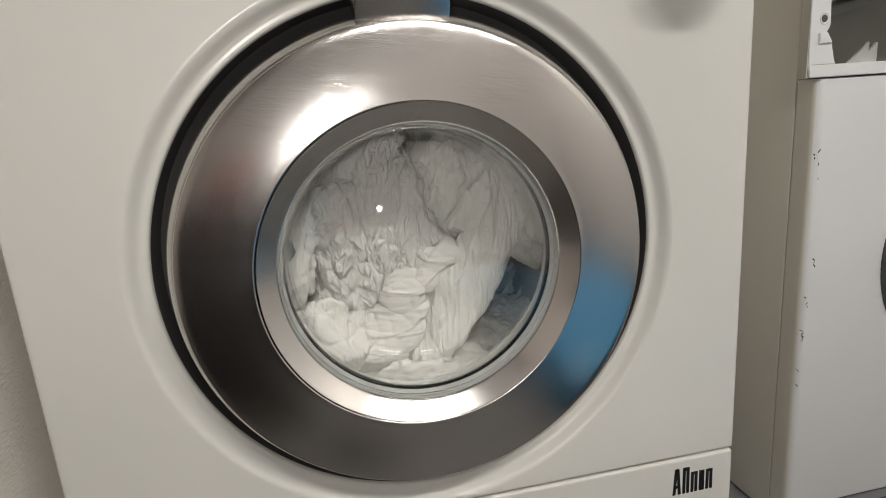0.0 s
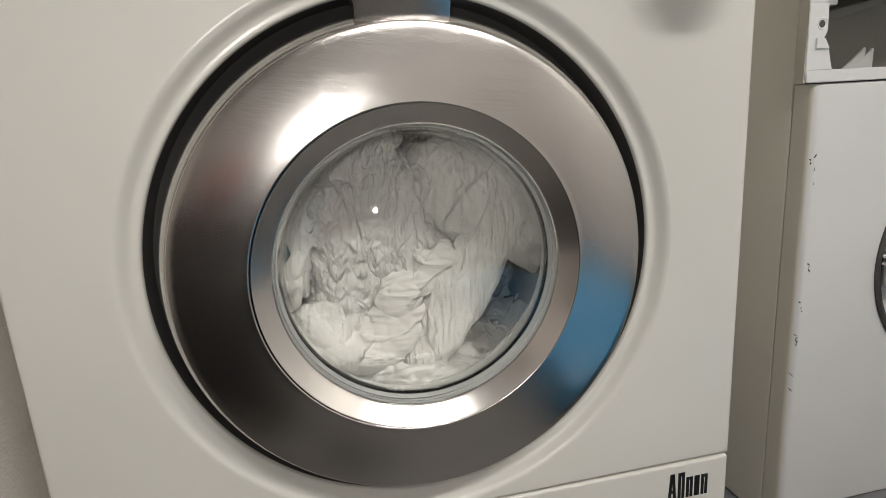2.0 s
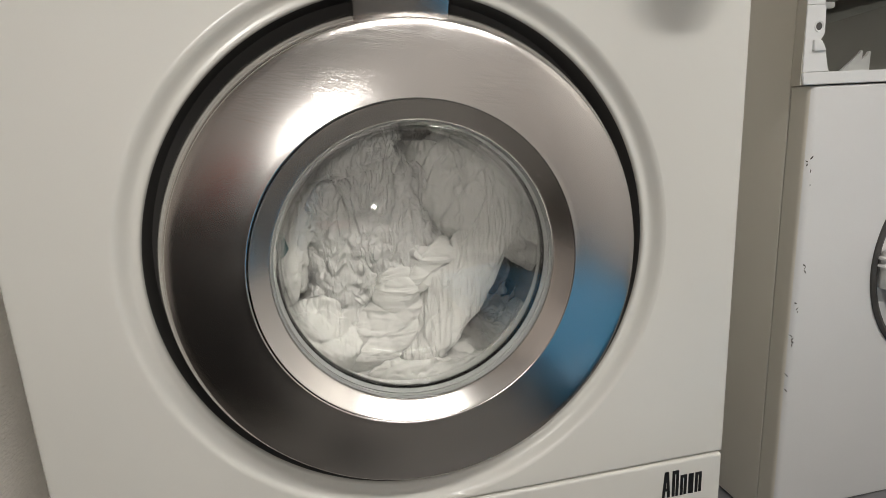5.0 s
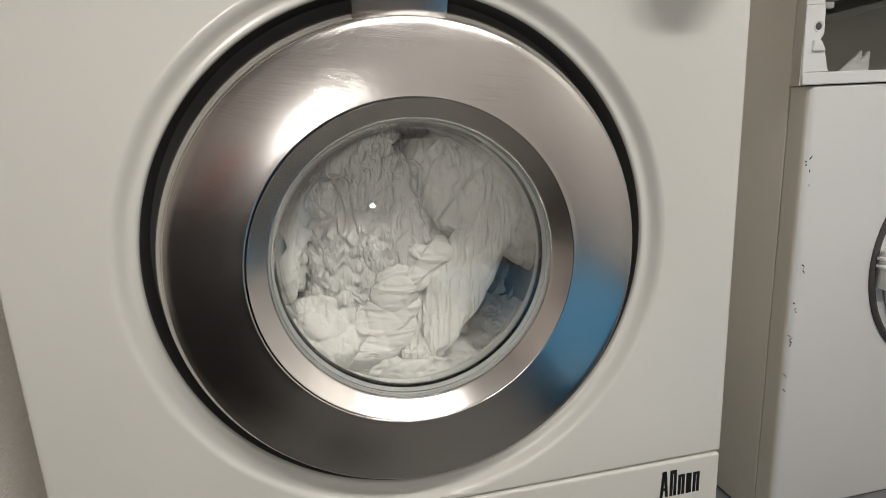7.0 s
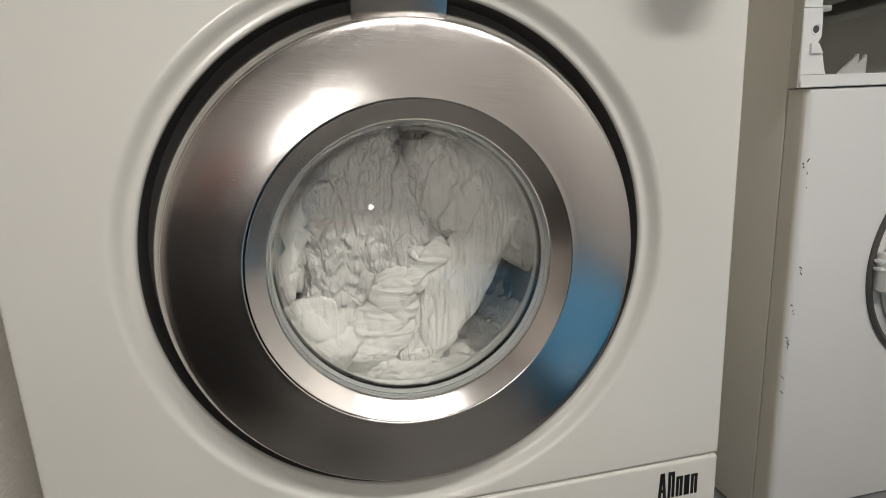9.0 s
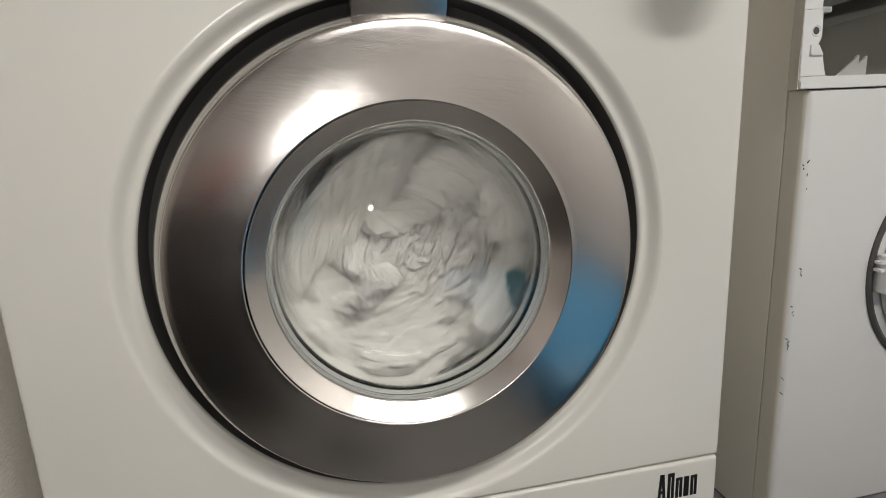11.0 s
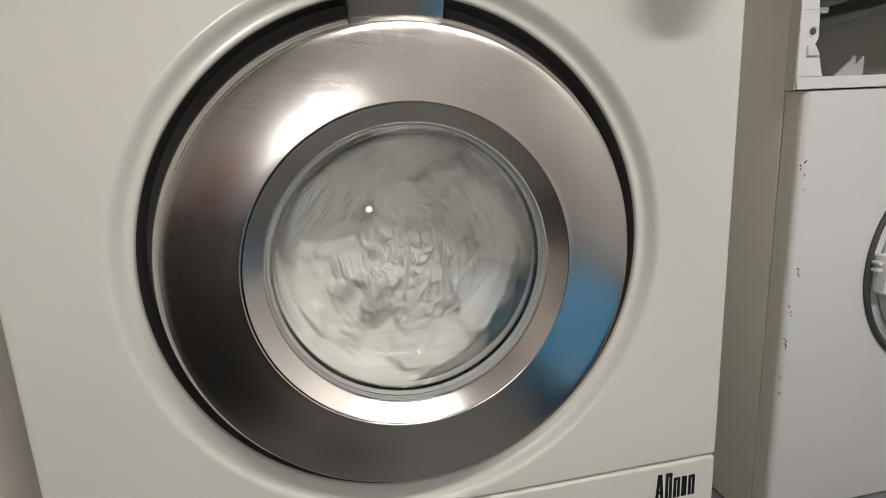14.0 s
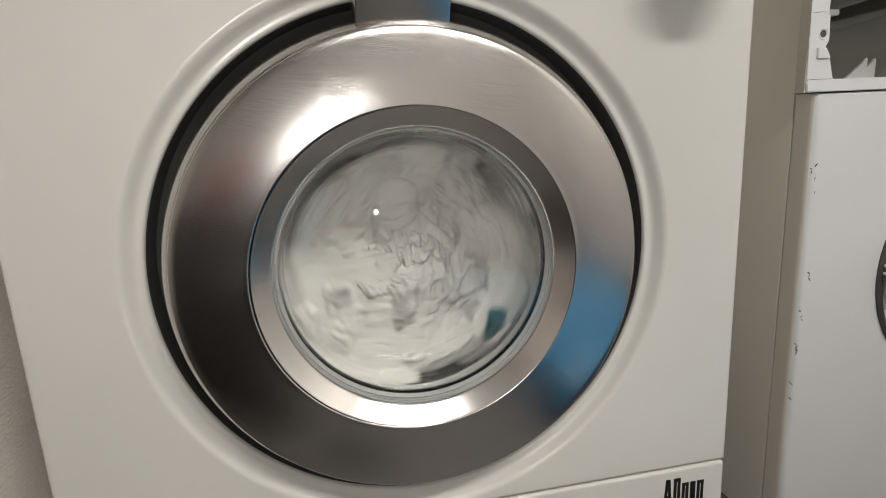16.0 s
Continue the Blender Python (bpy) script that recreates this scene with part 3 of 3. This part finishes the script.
def twist(name, path, widths, seed, mat, label, flat=0.75, turns=0.6, gap=0.001, group="laundry in the drum"):
    """A sheet wrung into a thick rope along (x, y, z) points, its folds along it."""
    path, nv, nu = np.array(path, float), 240, 180
    s = np.linspace(0, len(path) - 1, nv)

    def glide(values):
        values = np.array(values, float)
        i = np.clip(s.astype(int), 0, len(values) - 2)
        f = (s - i)
        get = lambda k: values[np.clip(i + k, 0, len(values) - 1)]
        f = f.reshape(-1, *([1] * (values.ndim - 1)))
        return 0.5 * (2 * get(0) + (get(1) - get(-1)) * f + (2 * get(-1) - 5 * get(0) + 4 * get(1) - get(2)) * f ** 2 + (3 * get(0) - get(-1) - 3 * get(1) + get(2)) * f ** 3)

    line, width = glide(path), np.maximum(glide(widths), 0.001)
    t = np.gradient(line, axis=0)
    t /= np.linalg.norm(t, axis=1)[:, None]
    side = np.cross(t, (0, 1, 0))
    side /= np.linalg.norm(side, axis=1)[:, None]
    depth = np.cross(side, t)
    length = np.cumsum(np.r_[0, np.linalg.norm(np.diff(line, axis=0), axis=1)])
    th = np.linspace(0, 2 * math.pi, nu, endpoint=False)
    L, TH = np.repeat(length, nu), np.tile(th, nv)
    q = np.stack([np.cos(TH + turns * L * 12) * 0.03, np.sin(TH + turns * L * 12) * 0.03, L * 0.16], 1)
    k = 1 + 0.34 * (creases(q, seed, 0.030) - 0.5) + 0.09 * (creases(q * np.array((1, 1, 1.6)), seed + 3, 0.011) - 0.5) + 0.10 * waves(np.stack([L, TH * 0.02, L * 0], 1), seed + 7, 0.05)
    w = np.repeat(width, nu) * k
    p = np.repeat(line, nu, 0) + (np.cos(TH) * w)[:, None] * np.repeat(side, nu, 0) + (np.sin(TH) * w * flat)[:, None] * np.repeat(depth, nu, 0)
    p = pressed(p, gap, seed, 0.0012)
    mid = path.mean(0)
    ob = new(name, cloth_mesh(name, p - mid, nu, nv, mat))
    ob.location = (mid[0], mid[1], ZC + mid[2])
    return tagged(ob, label, "laundry", group)


LAUNDRY = [
    bundle("crumpled_sheet", (-0.034, 0.105, 0.014), (0.084, 0.050, 0.098), 16, 3, CLOTH_GREY, "crumpled wet white sheet with many fine creases", folds=(0.030, 0.012), fine=(0.011, 0.004), along=(1.2, 1, 0.6), gap=0.005, wrinkle=0.0045),
    twist("wrung_sheet", [(0.055, 0.104, 0.074), (0.082, 0.090, 0.066), (0.096, 0.080, 0.040), (0.082, 0.078, 0.002), (0.054, 0.078, -0.050), (0.026, 0.078, -0.094), (0.002, 0.080, -0.138)],
          [0.014, 0.024, 0.028, 0.028, 0.029, 0.027, 0.022], 21, CLOTH_SMOOTH, "white sheet wrung into a thick curved rope"),
    bundle("pillowcase", (-0.030, 0.085, -0.086), (0.056, 0.032, 0.034), 26, 31, CLOTH_FOLD, "folded white pillowcase with long creases", folds=(0.045, 0.008), fine=(0.014, 0.0014), along=(0.25, 0.8, 1.3), rough=0.10, gap=0.003, wrinkle=0.0012),
    bundle("napkin", (-0.008, 0.078, -0.046), (0.024, 0.022, 0.027), 15, 43, CLOTH_FOLD, "small folded white napkin", folds=(0.036, 0.005), fine=(0.014, 0.0010), along=(0.4, 1, 1.2), rough=0.06, gap=0.001, wrinkle=0.0008),
    bundle("small_towel", (0.026, 0.080, -0.020), (0.034, 0.024, 0.020), 42, 51, CLOTH_FOLD, "small bunched white towel", folds=(0.026, 0.007), fine=(0.010, 0.0018), along=(0.3, 0.8, 1.3), gap=0.003, wrinkle=0.0015),
    bundle("white_shirt", (-0.056, 0.095, 0.092), (0.058, 0.050, 0.036), 20, 61, CLOTH_GREY, "thin wet white shirt pressed to the drum", folds=(0.030, 0.012), fine=(0.011, 0.004), along=(0.6, 1, 1.2), gap=0.010, wrinkle=0.002),
    bundle("tablecloth", (-0.108, 0.090, 0.012), (0.030, 0.055, 0.070), -6, 71, CLOTH, "bunched wet white tablecloth", folds=(0.030, 0.010), fine=(0.012, 0.003), along=(0.8, 1, 1.1), gap=0.007, wrinkle=0.002),
    bundle("dish_cloth", (0.100, 0.160, -0.135), (0.060, 0.045, 0.036), 25, 81, CLOTH, "grey wet dish cloth at the back of the drum", folds=(0.026, 0.014), fine=(0.011, 0.005)),
    bundle("bath_towel", (-0.094, 0.095, -0.088), (0.052, 0.060, 0.054), -30, 91, CLOTH, "wet white bath towel low in the drum", folds=(0.035, 0.012), fine=(0.012, 0.003), gap=0.003),
    bundle("hand_towel", (-0.012, 0.105, -0.142), (0.088, 0.056, 0.030), 4, 95, CLOTH_FOLD, "flattened white hand towel low in the drum", folds=(0.030, 0.010), fine=(0.010, 0.003), gap=0.001),
    bundle("bed_sheet", (0.062, 0.100, 0.054), (0.060, 0.044, 0.046), -38, 105, CLOTH, "white bed sheet gathered in long soft folds", folds=(0.034, 0.014), fine=(0.012, 0.004), along=(1.5, 1, 0.3), gap=0.005, wrinkle=0.002),
    bundle("duvet_cover", (0.005, 0.205, -0.010), (0.150, 0.050, 0.148), 15, 111, CLOTH_GREY, "wet white duvet cover spread at the back of the drum", folds=(0.045, 0.022), fine=(0.015, 0.006)),
    bundle("navy_shirt", (0.104, 0.125, -0.046), (0.024, 0.030, 0.027), -20, 121, NAVY_CLOTH, "dark navy shirt bunched behind the sheets", folds=(0.026, 0.012), fine=(0.010, 0.004)),
    bundle("teal_sock", (-0.117, 0.041, 0.022), (0.009, 0.014, 0.022), 8, 99, TEAL_CLOTH, "dark teal sock squeezed beside the sheets", folds=(0.018, 0.006), fine=(0.008, 0.003), gap=0.001),
    bundle("pillow_sham", (0.122, 0.098, 0.030), (0.034, 0.050, 0.060), 10, 131, CLOTH, "white pillow sham squeezed against the gasket", folds=(0.030, 0.010), fine=(0.010, 0.003), along=(1.4, 1, 0.4), gap=0.009),
    bundle("blanket", (-0.060, 0.285, 0.060), (0.090, 0.045, 0.090), 30, 141, CLOTH, "thin pale blanket bunched at the back of the drum", folds=(0.040, 0.018), fine=(0.013, 0.005)),
]


# ---- the dryer ----
def dryer():
    d = thing("dryer", "white front-loading dryer with chipped paint on its edge", "dryer", (0, 0, ZC))
    x0, x1 = 0.503, 1.098
    b = -0.452
    part("plinth", box(x0 + 0.004, x1 - 0.004, 0.146, 0.169, PED - ZC, b - 0.003, bevel=0.001), GREY_PLINTH, d, "grey plinth")
    part("side_panel", box(x0 - 0.0012, x0 + 0.02, 0.166, 0.72, PED - ZC, 0.36, bevel=0.001), SIDE_PAINT, d, "beige side panel")
    part("body", box(x0 + 0.02, x1, 0.170, 0.72, PED - ZC, 0.118), ENAMEL_WHITE, d)
    # front sheet, rolled round its upright edge
    outline = [(x0, 0.1640), (x0, 0.1500), (x0, 0.1430)]
    for i in range(1, 9):
        a = radians(11.25 * i)
        outline.append((x0 + 0.010 - 0.010 * math.cos(a), 0.1430 - 0.0090 * math.sin(a)))
    levels = ((b, 0.004), (b + 0.0015, 0.001), (b + 0.004, 0.0), (-0.15, 0.0), (0.1240, 0.0), (0.1272, 0.0008), (0.1286, 0.003), (0.1289, 0.010))

    def sheet(points):
        bm = bmesh.new()
        rows = [[bm.verts.new((x, y + push, z)) for x, y in points] for z, push in levels]
        for a, c in zip(rows, rows[1:]):
            for i in range(len(a) - 1):
                bm.faces.new((a[i], a[i + 1], c[i + 1], c[i]))
        return bm

    # warm light bounced off the washer is put into this strip's colour
    part("panel_edge", sheet(outline[:6]), SIDE_PAINT, d, "folded edge of the front panel, beige from the washer's bounced light", sharp=60)
    front = part("front_panel", sheet(outline[5:] + [(x, 0.134) for x in (0.53, 0.60, 0.75, 0.95, x1)]), ENAMEL_WHITE, d, "white enamelled front panel with a rolled edge", sharp=60)
    # chipped paint along the rolled edge
    rng = random.Random(4)
    for cx, cz, n in ((0.5084, 0.0426, 3), (0.5110, 0.0287, 1), (0.5120, 0.0115, 1), (0.5140, -0.0922, 3), (0.5090, -0.1478, 2), (0.5080, -0.1400, 1), (0.5060, -0.1890, 4), (0.5060, -0.2406, 1), (0.5065, -0.2622, 1)):
        bm = bmesh.new()
        for k in range(n):
            px, pz = cx + rng.uniform(-0.003, 0.003) * (n > 1), cz + 0.0042 * (k - n / 2) * (n > 1)
            px = max(px, x0 + 0.002)
            a, l, w = (0.9, -0.6, 1.5, 2.2)[(k + len(str(cz))) % 4], rng.uniform(0.0012, 0.0034), rng.uniform(0.0004, 0.0010)
            ring = [(l * math.cos(q) * (1 + 0.3 * math.sin(3 * q + k)), w * math.sin(q)) for q in [i * math.pi / 5 for i in range(10)]]

            def skin(x):
                off = min(1.0, max(0.0, (x0 + 0.010 - x) / 0.010))
                return 0.1430 - 0.0090 * math.sqrt(1 - off * off) - 0.0004

            bm.faces.new([bm.verts.new((px + u * math.cos(a) - v * math.sin(a), skin(px + u * math.cos(a) - v * math.sin(a)), pz + u * math.sin(a) + v * math.cos(a))) for u, v in ring])
        part("paint_chip", bm, RUST, front, "dark chip in the paint")
    # porthole door
    cx, cz = 0.775, -0.106
    door = part("door", lathe([(0.134, 0.132), (0.133, 0.118), (0.128, 0.108), (0.110, 0.103), (0.085, 0.102), (0.080, 0.106), (0, 0.106)], 96, cx=cx, cz=cz), WHITE_PLASTIC, d, "round white plastic door")
    part("door_surround", lathe([(0.156, 0.136), (0.156, 0.131), (0.153, 0.1285), (0.148, 0.131), (0.146, 0.150), (0.100, 0.152)], 96, cx=cx, cz=cz), BLACK_PLASTIC, d, "black ring round the dryer door")
    hinge = box(cx - 0.1470, cx - 0.124, 0.112, 0.131, cz - 0.026, cz + 0.026, bevel=0.004)
    part("hinge", hinge, WHITE_PLASTIC, door, "white hinge lug")
    for dz in (0.016, 0.006):
        part("hinge_pin", box(cx - 0.1535, cx - 0.146, 0.117, 0.128, cz + dz - 0.002, cz + dz + 0.002, bevel=0.001), WHITE_PLASTIC, door)
    # upper part: open drawer housing
    bm = bmesh.new()
    foot = [bm.verts.new((x, y, 0.1300)) for x, y in ((0.4852, 0.1345), (0.4900, 0.1345), (0.5080, 0.1662), (0.5028, 0.1662))]
    head = [bm.verts.new((v.co.x, v.co.y, 0.36)) for v in foot]
    bm.faces.new(foot)
    bm.faces.new(head)
    for k in range(4):
        bm.faces.new((foot[k], foot[(k + 1) % 4], head[(k + 1) % 4], head[k]))
    part("upper_side", bm, SIDE_PAINT, d, "beige upper edge")
    part("sill", prism([(0.4880, 0.1300), (x1, 0.1300), (x1, 0.1440), (0.4860, 0.1440), (0.4850, 0.1415)], 0.1315, 0.1344, bevel=0.0008), WHITE_PLASTIC, d, "white plastic sill of the drawer opening")
    part("sill_ledge", box(0.5085, x1, 0.1346, 0.19, 0.1300, 0.1438), WHITE_PLASTIC, d, "white ledge behind the sill")
    bracket = [(0.4862, 0.1445), (0.5230, 0.1445), (0.5200, 0.1475), (0.5191, 0.1522), (0.5150, 0.1679), (0.5067, 0.1798), (0.5110, 0.1850), (0.5120, 0.1880), (0.5107, 0.2150), (0.5085, 0.2172), (0.4850, 0.2172)]
    plate = part("bracket", prism(bracket, 0.1328, 0.1344, bevel=0.0004), WHITE_PLASTIC, d, "white plastic bracket with a screw hole")
    part("screw_hole", lathe([(0.0052, 0.1324), (0.0060, 0.1319), (0.0066, 0.1328), (0.0052, 0.1336), (0.0049, 0.1329)], 32, closed=True, cx=0.5030, cz=0.1944), WHITE_PLASTIC, plate, "raised screw boss")
    # plate has no hole here; a black disc gives the hole's shade
    part("screw", lathe([(0, 0.1326), (0.0040, 0.1326), (0.0050, 0.1336)], 24, cx=0.5030, cz=0.1944), BLACK_PLASTIC, plate, "black disc for the dark of the uncut screw hole")
    part("clip", prism([(0.4966, 0.1673), (0.5140, 0.1673), (0.5068, 0.1790), (0.4960, 0.1790)], 0.1300, 0.1335, bevel=0.0006), WHITE_PLASTIC, plate, "small white clip")
    part("upper_post", box(0.4850, 0.5090, 0.1330, 0.1344, 0.2180, 0.36), WHITE_PLASTIC, d, "white plastic post")
    part("cavity_back", box(x0 + 0.009, x1, 0.40, 0.42, 0.128, 0.344), GREY_PLASTIC, d, "grey back of the drawer housing")
    part("cavity_floor", box(x0 + 0.009, x1, 0.19, 0.40, 0.128, 0.1420), GREY_PLASTIC, d, "grey floor of the drawer housing")
    part("cavity_roof", box(x0 + 0.009, x1, 0.161, 0.72, 0.345, 0.36), GREY_PLASTIC, d, "grey roof of the drawer housing")
    slope = bmesh.new()
    a, c, e, g = [slope.verts.new(v) for v in ((0.53, 0.25, 0.190), (x1, 0.25, 0.325), (x1, 0.39, 0.345), (0.53, 0.39, 0.210))]
    slope.faces.new((a, c, e, g))
    bmesh.ops.solidify(slope, geom=slope.faces[:], thickness=0.006)
    part("sloping_chute", slope, GREY_PLASTIC, d, "sloping grey plastic chute")
    part("top_rail", box(0.5115, 0.540, 0.15, 0.18, 0.217, 0.224, bevel=0.002), CLEAR_PLASTIC, d, "clear plastic rail")
    for k in range(2):
        u = 0.575 + 0.026 * k
        rib = prism([(u, 0.1442), (u + 0.034, 0.1442), (u + 0.034, 0.1700), (u + 0.031, 0.1705), (u + 0.029, 0.1660)], 0.170 + 0.012 * k, 0.1735 + 0.012 * k, bevel=0.0005)
        part("drawer_rib", rib, CLEAR_PLASTIC, d, "frosted plastic rib")
    part("top_cover", box(x0, x1, 0.14, 0.72, 0.361, 0.385, bevel=0.004), ENAMEL_WHITE, d, "white top cover")
    return d


dryer()


# ---- behind the camera: unseen, added for the door's reflections ----
# added block; gives the steel the dark reflection of whoever stands there
def dark_cabinet():
    c = thing("dark_reflection_block", "unseen dark cabinet-shaped block added for the dark reflection in the door", "cabinet", (-0.48, -1.12, 0))
    part("carcass", box(-0.24, 0.24, -0.45, 0.45, 0.05, 0.585, bevel=0.004), DARK_WOOD, c)
    part("top", box(-0.25, 0.25, -0.46, 0.46, 0.586, 0.61, bevel=0.004), DARK_WOOD, c)
    part("plinth", box(-0.22, 0.22, -0.43, 0.43, 0, 0.05), DARK_WOOD, c)
    for y in (-0.225, 0.225):
        leaf = part("door", box(0.241, 0.259, y - 0.221, y + 0.221, 0.06, 0.58, bevel=0.003), DARK_WOOD, c)
        part("handle", box(0.260, 0.275, y - 0.05, y + 0.05, 0.52, 0.532, bevel=0.003), CHROME, leaf, "steel handle")


dark_cabinet()


def blue_mat():
    t = thing("foam_mat", "thick blue foam mat lying on the floor", "mat", (0.69, -0.85, 0))
    part("foam", box(-0.30, 0.30, -0.48, 0.50, 0.0, 0.12, bevel=0.02), BLUE_PLASTIC, t)
    part("cover", box(-0.305, 0.305, -0.485, 0.505, 0.122, 0.145, bevel=0.009), BLUE_PLASTIC, t)


blue_mat()


def red_crate():
    c = thing("laundry_bin", "tall red plastic laundry bin on the floor", "bin", (-0.92, -2.30, 0))
    part("shell", lathe([(0, 0.0), (0.19, 0.0), (0.20, 0.02), (0.26, 0.76), (0.250, 0.76), (0.190, 0.03), (0, 0.03)], 64), RED_PLASTIC, c).rotation_euler = (radians(90), 0, 0)
    part("rim", lathe([(0.260, 0.74), (0.274, 0.745), (0.274, 0.78), (0.264, 0.786), (0.250, 0.78), (0.250, 0.765)], 64), RED_PLASTIC, c).rotation_euler = (radians(90), 0, 0)


red_crate()


# ---- what moves ----
START, RAMP, SPEED = 9.8, 1.29, 365.0            # when the drum starts, how long it gathers speed, degrees each second at full speed


def drum_angle(t):
    """Degrees turned, clockwise as seen from the front."""
    u = max(0.0, t - START)
    return SPEED * (u * u / (2 * RAMP) if u < RAMP else u - RAMP / 2)


# share of the drum's turning, how far the piece comes forward in the turning drum, and how far from the axis it then rides
TUMBLE = {
    "crumpled_sheet": (0.98, 0.0, None), "wrung_sheet": (0.99, 0.0, None), "pillowcase": (1.01, 0.0, None), "napkin": (0.97, 0.0, None),
    "small_towel": (1.02, 0.0, None), "white_shirt": (0.985, 0.0, None), "tablecloth": (0.99, 0.0, None), "dish_cloth": (1.0, 0.04, 0.120),
    "bath_towel": (1.01, 0.0, None), "hand_towel": (0.98, 0.0, None), "bed_sheet": (1.005, 0.0, None), "duvet_cover": (0.96, 0.075, 0.012),
    "navy_shirt": (1.0, 0.02, None), "teal_sock": (0.99, 0.0, None), "pillow_sham": (1.015, 0.0, None), "blanket": (0.995, 0.175, 0.105),
}


def motions():
    times = [0.0] + [round(9.7 + 0.1 * i, 1) for i in range(64)]
    walk(DRUM, [(t, pose(0, 0.09, ZC, 0, drum_angle(t), 0)) for t in times])
    rng = random.Random(12)
    for ob in LAUNDRY:
        x, y, z = ob.location
        z -= ZC
        r0, a0 = math.hypot(x, z), math.atan2(z, x)
        share, ahead, reach = TUMBLE[ob.name]
        p1, p2 = rng.uniform(0, 6.28), rng.uniform(0, 6.28)
        rows = []
        for t in times:
            turn = drum_angle(t)
            go = min(1.0, turn / 200.0)
            u = max(0.0, t - START)
            sway = go * 9 * math.sin(3.1 * u + p2)
            if ob.name == "blanket":
                sway += go * 52        # it slides over to the emptier side
            a = a0 - radians(share * turn + sway)
            # carried round with the drum, shifting a little in and out and dropping back
            r = r0 + go * ((reach or r0) - r0) + go * 0.006 * math.sin(5.3 * u + p1)
            back = go * 0.003 * (1 + math.sin(4.7 * u + p1))
            rows.append((t, pose(r * math.cos(a), y - go * ahead + back, ZC + r * math.sin(a), 0, share * turn + sway, 0)))
        walk(ob, rows)


motions()
